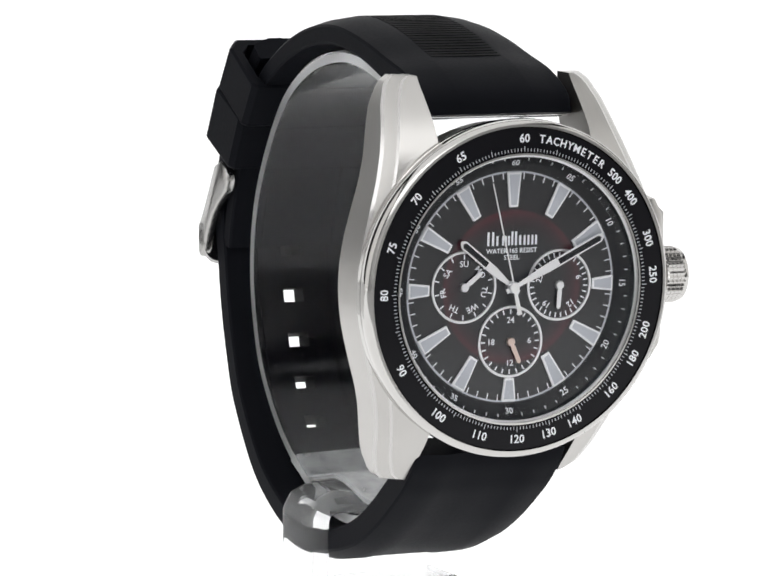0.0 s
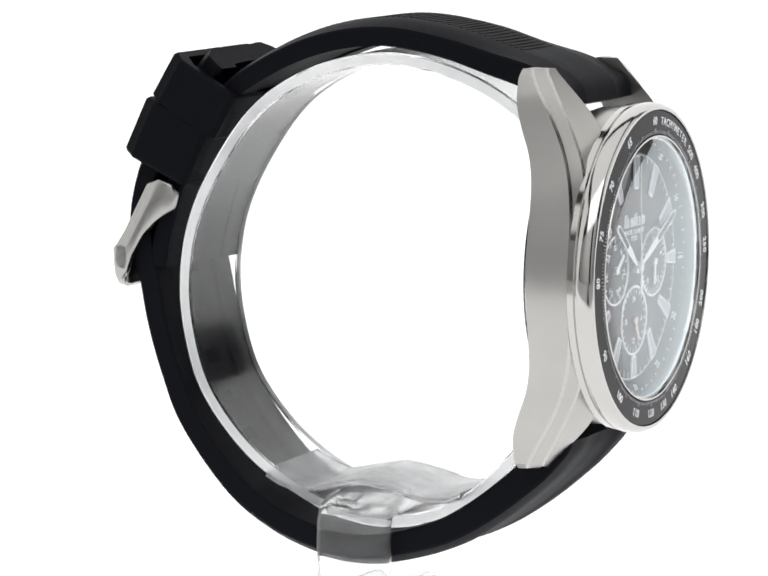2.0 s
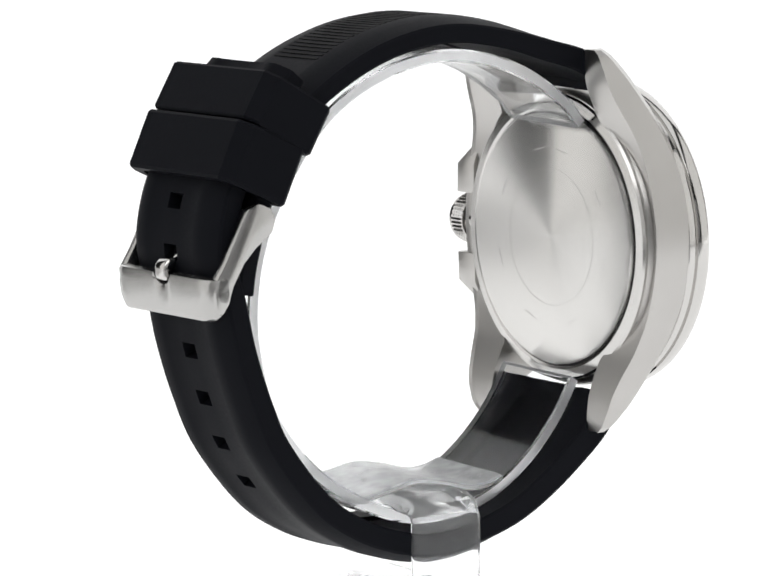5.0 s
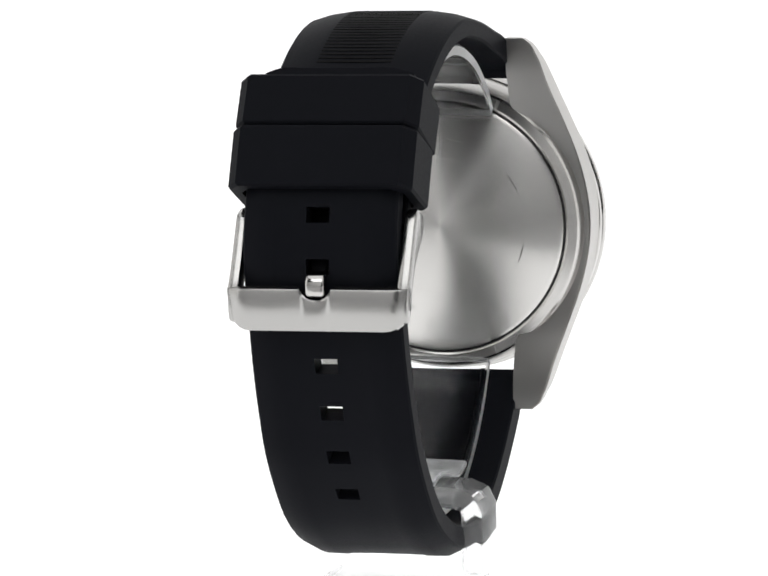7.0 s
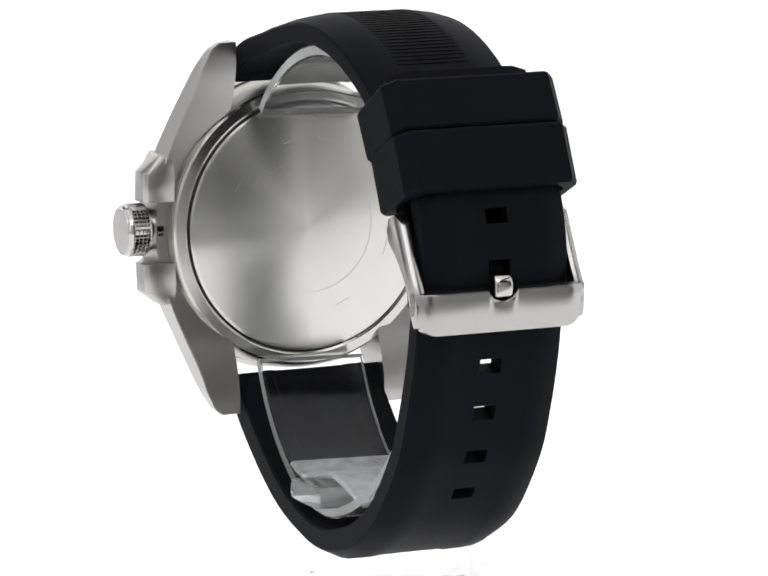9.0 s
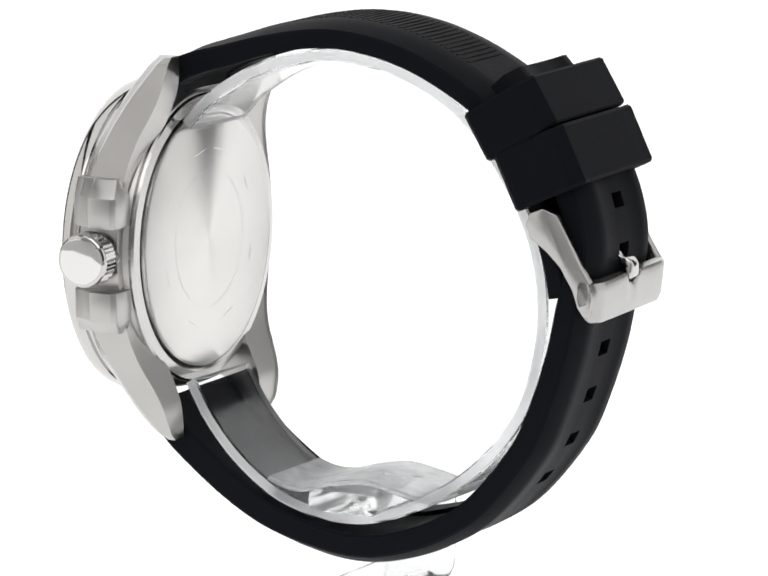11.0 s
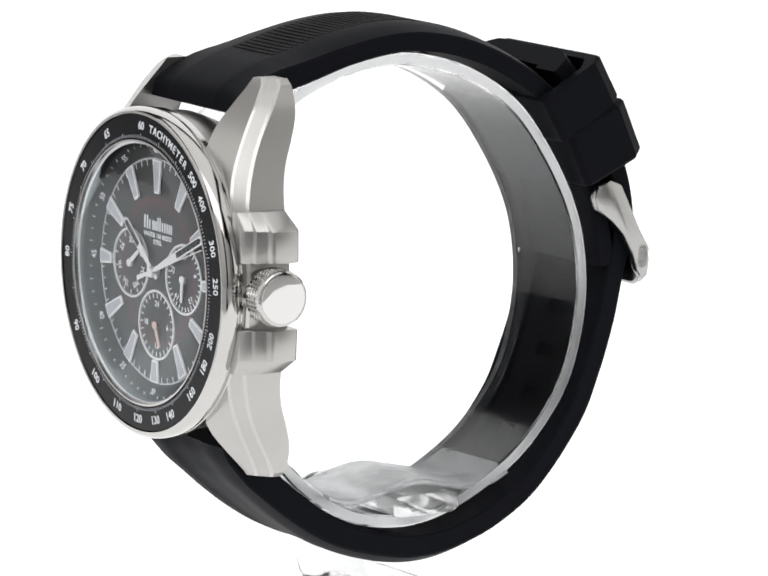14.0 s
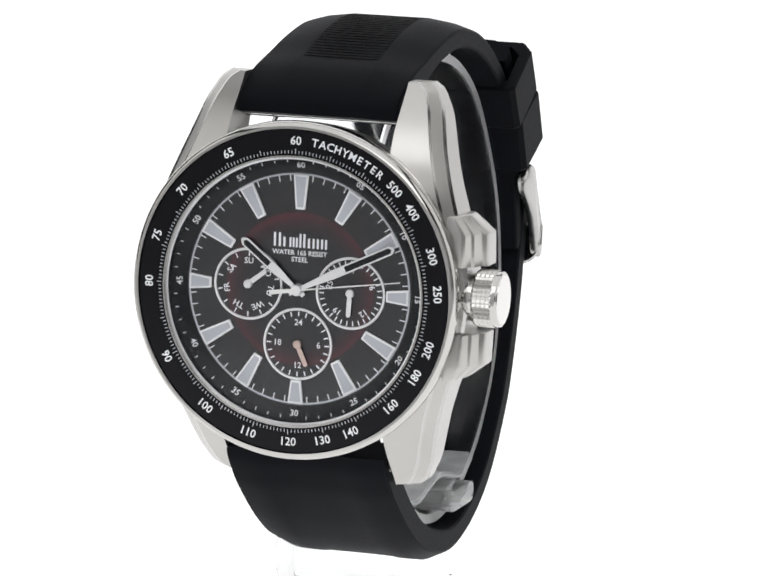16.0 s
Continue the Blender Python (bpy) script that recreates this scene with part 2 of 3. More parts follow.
def letters(name, body, size, m, mat, parent, label="", depth=0.04, stretch=1.0):
    """Words in the built-in font, set flat at the pose m (millimetres) and given a thickness."""
    curve = bpy.data.curves.new(name, "FONT")
    curve.body, curve.size, curve.align_x, curve.align_y, curve.extrude, curve.resolution_u = body, size, "CENTER", "CENTER", depth, 2
    curve.offset = size * 0.012
    ob = bpy.data.objects.new(name, curve)
    me = bpy.data.meshes.new_from_object(ob)
    bpy.data.objects.remove(ob)
    me.transform(UP @ m @ Matrix.Diagonal((stretch, 1, 1, 1)))
    me.materials.append(mat)
    ob = new(name, me)
    ob.parent = parent
    return tagged(ob, label)


def dial_pose(r, degrees, y, cx=0.0, cz=0.0, inward=False, lean=0.0):
    """Pose of a numeral at a radius and clock angle; its head points outward or inward. lean tips it into a cone."""
    a = radians(degrees)
    out = Vector((math.sin(a), 0, math.cos(a)))
    head = -out if inward else out
    head = (head + Vector((0, -1, 0)) * math.tan(radians(lean)) * (-1 if inward else 1)).normalized()
    right = head.cross(Vector((0, -1, 0))).normalized() * 1.0
    normal = right.cross(head)
    m = Matrix((right, head, normal)).transposed().to_4x4()
    return Matrix.Translation((cx + out.x * r, y, cz + out.z * r)) @ m


# ---------------------------------------------------------------- glowing white sweep and unseen room
def light_table():
    bm = bmesh.new()
    line = [(-0.17, 0.0), (0.45, 0.0)]
    for i in range(1, 13):
        a = radians(90 * i / 12)
        line.append((0.45 + 0.30 * math.sin(a), 0.30 - 0.30 * math.cos(a)))
    line.append((0.75, 1.10))
    rows = []
    for y, z in line:
        rows.append([bm.verts.new((x, y, z)) for x in (-0.8, 0.8)])
    for a, b in zip(rows, rows[1:]):
        bm.faces.new((a[0], a[1], b[1], b[0]))
    bmesh.ops.solidify(bm, geom=bm.faces[:], thickness=0.004)
    lowest = max(v.co.z for v in bm.verts if v.co.y < 0.3)
    for v in bm.verts:
        v.co.z -= lowest
    ob = part("backdrop", bm, SHEET, None, "seamless white sweep with an added glow", at=Matrix.Identity(4))
    return tagged(ob, category="backdrop", kind="structure")


# Unseen dark box added round the set for contrast in the steel.
def room():
    for name, box in (("wall_north", ((-2, 2), (1.6, 1.7), (-0.8, 1.8))), ("wall_south", ((-2, 2), (-1.9, -1.8), (-0.8, 1.8))),
                      ("wall_west", ((-2.1, -2), (-1.9, 1.7), (-0.8, 1.8))), ("wall_east", ((2, 2.1), (-1.9, 1.7), (-0.8, 1.8))),
                      ("floor", ((-2.1, 2.1), (-1.9, 1.7), (-0.9, -0.8))), ("ceiling", ((-2.1, 2.1), (-1.9, 1.7), (1.8, 1.9)))):
        bm = bmesh.new()
        (x0, x1), (y0, y1), (z0, z1) = box
        slab(bm, [(x0, z0), (x1, z0), (x1, z1), (x0, z1)], y0, y1)
        tagged(part(name, bm, WALL, None, "unseen plain dark grey surface added for dark reflections", 0, Matrix.Identity(4)), category=name.split("_")[0], kind="structure")


light_table()
# unseen table front, its grey set by how the steel mirrors it
table = slab(bmesh.new(), [(-0.8, -0.03), (0.8, -0.03), (0.8, 0.0), (-0.8, 0.0)], -0.60, -0.171)
tagged(part("table_top", table, TABLE, None, "unseen matt pale grey table front, toned for the steel's reflections", 0, Matrix.Identity(4)), category="table", kind="structure")


# unseen black card, added so the crown end mirrors a dark half
card = soften(slab(bmesh.new(), [(-0.018, 0.0005), (0.05, 0.0005), (0.05, 0.0035), (-0.018, 0.0035)], -0.58, -0.18), 0.001, segments=1)
tagged(part("dark_reflection_card", card, MATT_BLACK, None, "unseen black card added to darken the crown's reflection", 0, Matrix.Identity(4)), category="card", kind="structure")
# unseen card laid over the glow, to dim the left flank
card = soften(slab(bmesh.new(), [(-0.75, 0.0005), (-0.14, 0.0005), (-0.14, 0.0035), (-0.75, 0.0035)], 0.06, 0.42), 0.001, segments=1)
tagged(part("dimming_card", card, MATT_WHITE, None, "unseen matt white card added to dim the glowing sheet", 0, Matrix.Identity(4)), category="card", kind="structure")


# Unseen reflectors added to brighten steel facing the camera; their gap mirrors dark.
def bounce_board(x0, x1):
    bm = soften(slab(bmesh.new(), [(x0, -0.01), (x1, -0.01), (x1, 0.50), (x0, 0.50)], -0.675, -0.665), 0.002, segments=1)
    return tagged(part("bounce_board", bm, MATT_WHITE, None, "unseen white bounce board added behind the camera", 0, Matrix.Identity(4)), category="reflector", kind="structure")


bounce_board(-1.25, 0.07)
bounce_board(0.30, 1.10)
room()

# ---------------------------------------------------------------- the watch
watch = tagged(new("wrist_watch"), "black and steel chronograph wrist watch with silicone strap on clear stand", "watch")


def lerp_table(z, table):
    """Value at a height from a table of (height, value), rounded over its corners."""
    zs, vs = zip(*table)
    reach = min(2.4, max(0.0, 27.3 - abs(z)))
    return float(np.mean([np.interp(abs(z + d * reach), zs, vs) for d in (-1, -0.75, -0.5, -0.25, 0, 0.25, 0.5, 0.75, 1)]))


XS = ((0, 23.0), (5, 22.5), (10, 21.2), (15, 19.4), (20, 17.8), (24, 16.8), (25.6, 16.3), (26.6, 15.5), (27.3, 14.4))
YFI = ((0, -37.7), (15, -37.6), (19.5, -36.8), (22.3, -34.6), (25.6, -31.2), (27.3, -29.8))
YF = ((0, -37.6), (10, -37.6), (13.8, -37.2), (17.4, -35.5), (21.5, -33.2), (25.7, -30.5), (27.3, -29.2))
YS = ((0, -36.8), (5, -36.7), (10, -36.3), (15, -34.9), (20, -32.5), (24.5, -29.4), (27.3, -27.6))
YB = ((0, -30.9), (10, -30.8), (14.5, -30.2), (16.5, -29.4), (18.5, -28.6), (20.5, -27.3), (24.5, -26.5), (27.3, -26.6))


def case_rail(sign):
    """One flank of the case with its two lugs: front slope, polished chamfer, flat side."""
    bm = bmesh.new()
    rows = []
    for i in range(73):
        z = -27.3 + 54.6 * i / 72
        xs = lerp_table(z, XS)
        tip = max(0, abs(z) - 25.6) / 1.7
        xi = max(11.55, math.sqrt(max(0, 18.9 ** 2 - z * z)))
        yf, ys, yb, yi = (lerp_table(z, t) for t in (YF, YS, YB, YFI))
        xf = xs - 1.7
        yi = min(yi, yf - 0.05)
        rows.append([bm.verts.new((sign * x + 0.5, y, z + 0.5)) for x, y in ((max(xi, math.sqrt(max(0, 20.5 ** 2 - z * z))), yb), (xi, yi), (xf - 0.2, yf), (xf + 0.1, yf + 0.3), (xs - 0.4, ys - 0.15), (xs, ys + 0.2), (xs, yb + 0.35), (xs - 0.35, yb))])
    for a, b in zip(rows, rows[1:]):
        for k in range(8):
            f = bm.faces.new((a[k], a[(k + 1) % 8], b[(k + 1) % 8], b[k]))
            f.material_index = 1 if k in (2, 4) else 0
    bm.faces.new(rows[0]), bm.faces.new(rows[-1][::-1])
    return bm


case = part("case", turned([(0, -36.0), (18.0, -36.0), (18.0, -37.5), (21.0, -37.5), (21.7, -37.0), (21.9, -35), (21.9, -32.4), (21.4, -31.0), (21.0, -30.2), (20.5, -30.0), (20.2, -30.6), (0, -30.6)]), BRUSHED, watch, "round brushed steel case")
for sign in (-1, 1):
    part("lug_flank", case_rail(sign), BRUSHED, case, "brushed steel flank with two tapering lugs", 14, second=RIDGE)
# black ring drawn for the dark arcs mirrored in the step ring
part("dark_reflection_ring", turned([(18.55, -30.4), (18.95, -30.4), (18.95, -29.7), (18.55, -29.7)], loop=True), MATT_BLACK, case, "thin black ring standing in for dark reflections")
part("step_ring", turned([(18.95, -30.4), (20.9, -30.4), (20.9, -29.8), (20.6, -29.45), (19.3, -29.25), (18.95, -29.45)], loop=True), CHAMFER, case, "polished step ring round the case back")
back = part("case_back", turned([(0, -30.5), (18.6, -30.5), (18.7, -29.9), (18.6, -29.0), (18.1, -28.75), (0, -28.7)]), SUNRAY, watch, "sunray brushed steel case back", 30)
part("engraved_ring", turned([(9.97, -28.69), (10.03, -28.69), (10.03, -28.685), (9.97, -28.685)], loop=True), SUNRAY, back)
for a in range(12, 360, 48):
    part("engraved_mark", slab(bmesh.new(), turn_outline([(-1.3, 12.8), (1.3, 12.8), (1.3, 12.95), (-1.3, 12.95)], a), -28.73, -28.715), CHAMFER, back)

# bezel
bezel = part("bezel", turned([(18.0, -36.1), (22.0, -36.1), (22.5, -36.5), (22.55, -37.4), (22.3, -37.55), (22.3, -37.75), (22.65, -37.9), (22.75, -38.2), (22.72, -39.4), (22.5, -39.95), (22.15, -40.2), (21.8, -40.2), (21.7, -39.6), (18.35, -39.9), (18.25, -40.3), (18.0, -40.3), (17.9, -39.1)], 128, loop=True), POLISHED, watch, "polished steel bezel ring")
part("bezel_insert", turned([(18.35, -40.1), (18.45, -40.2), (21.6, -40.05), (21.7, -39.95), (21.7, -39.5), (18.35, -39.5)], 128, loop=True), INSERT, bezel, "black bezel insert with white tachymeter scale")
for value in (60, 65, 70, 75, 80, 90, 100, 110, 120, 130, 140, 160, 180, 200, 250, 300, 400, 500):
    a = 360 * 60 / value % 360
    down = 100 < a < 260
    letters("numeral", str(value), 1.6, dial_pose(20.2, a, -40.12, inward=down), PRINT, bezel, depth=0.05, stretch=0.98)
for k, letter in enumerate("TACHYMETER"):
    letters("letter", letter, 1.52, dial_pose(20.2, 7.6 + k * 3.1, -40.12), PRINT, bezel, depth=0.05, stretch=0.96)
bm = bmesh.new()
for k in range(240):
    a = 1.5 * k
    long = k % 10 == 0
    slab(bm, turn_outline([(-0.045, 18.5), (0.045, 18.5), (0.045, 19.2 if long else 18.9), (-0.045, 19.2 if long else 18.9)], a), -40.22, -40.15)
tagged(part("graduation", bm, PRINT_GREY, bezel, "fine white graduation", 0), kind="stuff")

# dial and flange
DY = -37.30
dial = part("dial", turned([(0, DY), (15.9, DY), (15.9, -36.80), (0, -36.80)], 128), DIAL, watch, "black dial with a dark red ring")
flange = part("flange", turned([(15.8, DY - 0.05), (17.7, -38.22), (17.82, -38.40), (17.85, -39.60), (17.95, -39.60), (17.95, -36.90), (15.8, -36.90)], 128, loop=True), FLANGE, dial, "sloping black inner ring with seconds scale")
part("flange_line", turned([(17.7, -39.70), (17.95, -39.72), (17.95, -39.60), (17.7, -39.58)], 128, loop=True), SILVER, dial)
part("minute_ring", turned([(15.35, DY - 0.06), (15.6, DY - 0.06), (15.6, DY), (15.35, DY)], 128, loop=True), PRINT_GREY, dial)
for k in range(60):
    if k % 5:
        bm = slab(bmesh.new(), turn_outline([(-0.07, 14.55), (0.07, 14.55), (0.07, 15.4), (-0.07, 15.4)], 6 * k), DY - 0.04, DY)
        part("minute_tick", bm, PRINT, dial, sharp=0)
        bm = slab(bmesh.new(), turn_outline([(-0.05, 17.1), (0.05, 17.1), (0.05, 17.5), (-0.05, 17.5)], 6 * k), -38.18, -37.80)
        part("seconds_tick", bm, PRINT, dial, sharp=0)
for k in range(12):
    a = 30 * k
    letters("numeral", "%02d" % (5 * k or 60), 1.2, dial_pose(16.72, a, -37.83, inward=100 < a < 260, lean=24.6), PRINT, dial, depth=0.03)


def hour_marker(k):
    low = 12.3 if k in (3, 6, 9) else 10.75
    inner = 0.72 if k in (3, 6, 9) else 0.66
    out = [(-inner, low), (inner, low), (1.08, 15.45), (-1.08, 15.45)]
    lum = [(-inner + 0.25, low + 0.3), (inner - 0.25, low + 0.3), (0.78, 15.15), (-0.78, 15.15)]
    bm = soften(slab(bmesh.new(), turn_outline(out, 30 * k), DY - 0.34, DY), 0.08, segments=1)
    m = part("hour_marker", bm, MARKER, dial, "silver applied hour marker with pale fill")
    part("marker_fill", slab(bmesh.new(), turn_outline(lum, 30 * k), DY - 0.38, DY - 0.2), LUME, m, sharp=0)


for k in range(12):
    hour_marker(k)


def small_hand(cx, cz, degrees, length, mat, parent):
    shape = [(-0.14, -0.5), (0.14, -0.5), (0.34, 0.9), (0.30, length - 0.2), (0.12, length), (-0.12, length), (-0.3, length - 0.2), (-0.34, 0.9)]
    part("small_hand", slab(bmesh.new(), turn_outline(shape, degrees, cx, cz), DY - 0.45, DY - 0.33), mat, parent, sharp=0)
    part("small_hub", turned([(0, DY - 0.6), (0.5, DY - 0.58), (0.6, DY - 0.45), (0.6, DY)], 24, cx, cz), mat, parent)


def subdial(cx, cz, words, size, radius, degrees, mat, count, inward=None):
    sub = part("subdial", turned([(0, DY - 0.03), (4.5, DY - 0.03), (4.5, DY), (0, DY)], 64, cx, cz), DIAL, dial, "small round black subdial")
    part("subdial_ring", turned([(4.5, DY - 0.02), (4.55, DY - 0.2), (4.85, DY - 0.2), (4.9, DY - 0.02)], 64, cx, cz, True), SILVER, sub)
    for k in range(count):
        long = 0.65
        part("subdial_tick", slab(bmesh.new(), turn_outline([(-0.09, 4.4 - long), (0.09, 4.4 - long), (0.09, 4.4), (-0.09, 4.4)], 360 * k / count, cx, cz), DY - 0.07, DY - 0.02), PRINT, sub, sharp=0)
    for k, word in enumerate(words):
        a = 360 * k / len(words)
        m = dial_pose(radius, a, DY - 0.07, cx, cz) if inward is None else Matrix.Translation(dial_pose(radius, a, DY - 0.07, cx, cz).translation) @ dial_pose(0, 0, 0)
        letters("numeral", word, size, m, PRINT, sub, depth=0.03)
    small_hand(cx, cz, degrees, 3.2, mat, sub)


subdial(-7.1, 0.2, ("SU", "MO", "TU", "WE", "TH", "FR", "SA"), 1.15, 3.1, 52, SILVER, 14)
subdial(7.3, 0.0, ("31", "6", "12", "19", "25"), 1.15, 3.1, 183, SILVER, 31)
subdial(0.1, -7.4, ("24", "6", "12", "18"), 1.15, 2.9, 155, COPPER, 24, True)

# maker's mark as plain bars, and the two lines under it
mark = bmesh.new()
for x, w, h in ((-3.55, 0.3, 1.85), (-2.85, 0.3, 1.85), (-2.2, 0.3, 1.3), (-1.35, 0.26, 1.3), (-0.9, 0.26, 1.3), (-0.45, 0.26, 1.3), (0.05, 0.28, 1.85), (0.6, 0.3, 1.85), (1.25, 0.3, 1.3), (1.9, 0.28, 1.3), (2.5, 0.28, 1.3), (3.1, 0.28, 1.3), (3.65, 0.28, 1.3)):
    slab(mark, [(x - w / 2, 5.6), (x + w / 2, 5.6), (x + w / 2, 5.6 + h), (x - w / 2, 5.6 + h)], DY - 0.06, DY)
part("maker_mark", mark, PRINT, dial, "white printed maker's mark", 0)
letters("dial_words", "WATER 165 RESIST", 0.92, Matrix.Translation((0, DY - 0.03, 4.85)) @ dial_pose(0, 0, 0), PRINT, dial, depth=0.03)
letters("dial_words", "STEEL", 0.92, Matrix.Translation((0, DY - 0.03, 3.95)) @ dial_pose(0, 0, 0), PRINT, dial, depth=0.03)


def hand(name, degrees, length, y, label):
    """A baton hand with a dark centre, widening from its hub."""
    w = 0.62
    shape = [(-0.35, -1.2), (0.35, -1.2), (0.30, 1.0), (w, length * 0.38), (w, length - 0.6), (0.2, length), (-0.2, length), (-w, length - 0.6), (-w, length * 0.38), (-0.3, 1.0)]
    h = part(name, soften(slab(bmesh.new(), turn_outline(shape, degrees), y - 0.16, y), 0.05, segments=1), SILVER, watch, label)
    slot = [(-w + 0.24, length * 0.5), (w - 0.24, length * 0.5), (w - 0.24, length - 0.75), (0.0, length - 0.4), (-w + 0.24, length - 0.75)]
    part("hand_fill", slab(bmesh.new(), turn_outline(slot, degrees), y - 0.19, y - 0.1), FLANGE, h, sharp=0)


hand("hour_hand", 308.5, 10.2, DY - 0.62, "silver hour hand with dark centre")
hand("minute_hand", 64.0, 15.0, DY - 0.86, "silver minute hand with dark centre")
part("centre_hub", turned([(0, -38.65), (0.7, -38.60), (0.8, -38.40), (0.8, DY)], 32), SILVER, watch)
bm = slab(bmesh.new(), [(-0.32, -3.8), (0.32, -3.8), (0.25, -1.0), (0.10, 0), (0.07, 14.6), (-0.07, 14.6), (-0.1, 0), (-0.25, -1.0)], -38.52, -38.40)
lathe(bm, [(0, -38.70), (0.62, -38.66), (0.62, -38.40), (0, -38.40)], 24)
second_hand = part("second_hand", bm, WHITE_HAND, watch, "thin white centre seconds hand", 30, Matrix.Scale(MM, 4))
second_hand.location = (SIDE, 0, LIFT)

glass = part("crystal", turned([(0, -40.8), (6, -40.75), (11, -40.6), (15, -40.4), (17.2, -40.22), (17.85, -40.000)], 128), GLASS, watch, "slightly domed clear watch glass")
glass.visible_shadow = False

# crown and its guards
CY = -34.0
bm = bmesh.new()
teeth = 40
rows = []
crown_profile = [(22.0, 3.2, 0), (24.4, 3.2, 0), (24.45, 3.7, 0), (24.7, 3.85, 0.18)]
for k in range(4):
    x = 24.75 + 0.75 * k
    crown_profile += [(x, 3.88, 0.18), (x + 0.55, 3.88, 0.18), (x + 0.6, 3.82, 0.14), (x + 0.7, 3.82, 0.14)]
crown_profile += [(27.9, 3.75, 0), (28.4, 3.7, 0), (28.6, 3.5, 0), (28.65, 3.2, 0), (28.7, 1.6, 0)]
for x, r, knurl in crown_profile:
    x = 22 + (x - 22) * 0.82
    rows.append([bm.verts.new((x, CY + (r - knurl * (i % 2)) * math.sin(math.tau * i / (2 * teeth)), 0.3 + (r - knurl * (i % 2)) * math.cos(math.tau * i / (2 * teeth)))) for i in range(2 * teeth)])
for a, b in zip(rows, rows[1:]):
    for i in range(2 * teeth):
        j = (i + 1) % (2 * teeth)
        bm.faces.new((a[i], b[i], b[j], a[j]))
bm.faces.new(rows[-1]), bm.faces.new(rows[0][::-1])
crown = part("crown", bm, POLISHED, watch, "knurled steel crown with a polished end", 25)
bm = bmesh.new()
rows = [[bm.verts.new((x, CY + r * math.sin(math.tau * i / 48), 0.3 + r * math.cos(math.tau * i / 48))) for i in range(48)] for x, r in ((27.4, 3.3), (27.51, 3.25), (27.54, 2.9), (27.56, 2.0), (27.575, 1.2), (27.58, 0.4))]
for a, b in zip(rows, rows[1:]):
    for i in range(48):
        bm.faces.new((a[i], b[i], b[(i + 1) % 48], a[(i + 1) % 48]))
bm.faces.new(rows[-1]), bm.faces.new(rows[0][::-1])
part("crown_end", bm, MIRROR, crown, "mirror-polished crown end", 60)


def crown_guard(near, far, foot):
    """A stepped shoulder beside the crown: a flat block, two shallow steps towards the bezel, and a slope down to the flank."""
    edge = [(20.5, -37.9), (22.7, -37.8), (23.1, -37.4), (23.5, -36.3), (23.9, -36.1), (24.5, -34.6), (25.1, -34.3), (25.3, -33.9), (25.3, -30.6), (24.7, -30.0), (20.5, -30.0)]
    bm = bmesh.new()
    rows = []
    for z, pull, back in ((near, 1.0, 0.0), (far, 0.97, 0.0), (foot, 0.44, -0.9)):
        rows.append([bm.verts.new((20.5 + (x - 20.5) * pull, y + (back if y > -31 else 0), z)) for x, y in edge])
    bm.faces.new(rows[0]), bm.faces.new(rows[-1][::-1])
    for a, b in zip(rows, rows[1:]):
        for i in range(len(a)):
            j = (i + 1) % len(a)
            bm.faces.new((a[i], b[i], b[j], a[j]))
    return soften(bm, 0.14, 25)


part("crown_guard", crown_guard(4.6, 8.9, 11.3), BRUSHED, watch, "satin steel stepped crown guard")
part("crown_guard", crown_guard(-4.4, -8.6, -10.6), BRUSHED, watch, "satin steel stepped crown guard")

# strap
UPPER = ((-32.4, 22.8), (-31.4, 25.6), (-26.7, 28.4), (-20.5, 30.35), (-13.6, 32.4), (-6, 33.6), (0.3, 33.4), (7.2, 31.9), (14.1, 29.0), (21, 24.6), (25.6, 19.4), (28.8, 13.6), (30.8, 8.6), (31.8, 5.0), (32.7, 1.5), (33.3, -2.2))
TAIL = ((23.8, 28.4), (26.8, 24.9), (30.6, 19.4), (34.2, 13.2), (35.9, 8), (36.4, 3.5), (35.8, -0.8), (34.8, -4.8), (33.4, -11.4), (31.0, -18.8), (27.7, -26.0), (20.6, -34.7), (13.5, -39.5), (6.4, -42.1), (0.3, -43.0), (-6.3, -42.3), (-14.5, -39.7), (-21.5, -35.5), (-28.3, -29.9), (-31, -27.0), (-32.6, -24.9), (-33.4, -23.0))


def middle(p):
    return -0.05 - 0.1 * p.x / 36


def strap_section(wide0, wide1, thick0, thick1, lip0=0.0):
    """Rows across a strap: bevelled shoulders, a sunk middle panel and a channel on the inside."""
    def rows(s, length):
        f = s / length
        w, t = wide0 + (wide1 - wide0) * f, thick0 + (thick1 - thick0) * f
        near = 1 - f if lip0 else f
        drop, dip = 0.5 + min(1.0, near / 0.25), 0.5 + lip0
        fall = 0.0 if lip0 else -0.45
        return [(-w, -drop, -t + 0.3), (-w + 0.25, -drop + 0.35, -t), (-w + 2.6, fall, -t), (-5.9, fall * 0.3 + 0.05, -t), (-5.5, -0.07, -t + dip - 0.2), (-1.6, -0.12, -t + dip),
                (1.6, -0.12, -t + dip), (5.5, -0.07, -t + dip - 0.2), (5.9, fall * 0.3 + 0.05, -t), (w - 2.6, fall, -t), (w - 0.25, -drop + 0.35, -t), (w, -drop, -t + 0.3)]
    return rows


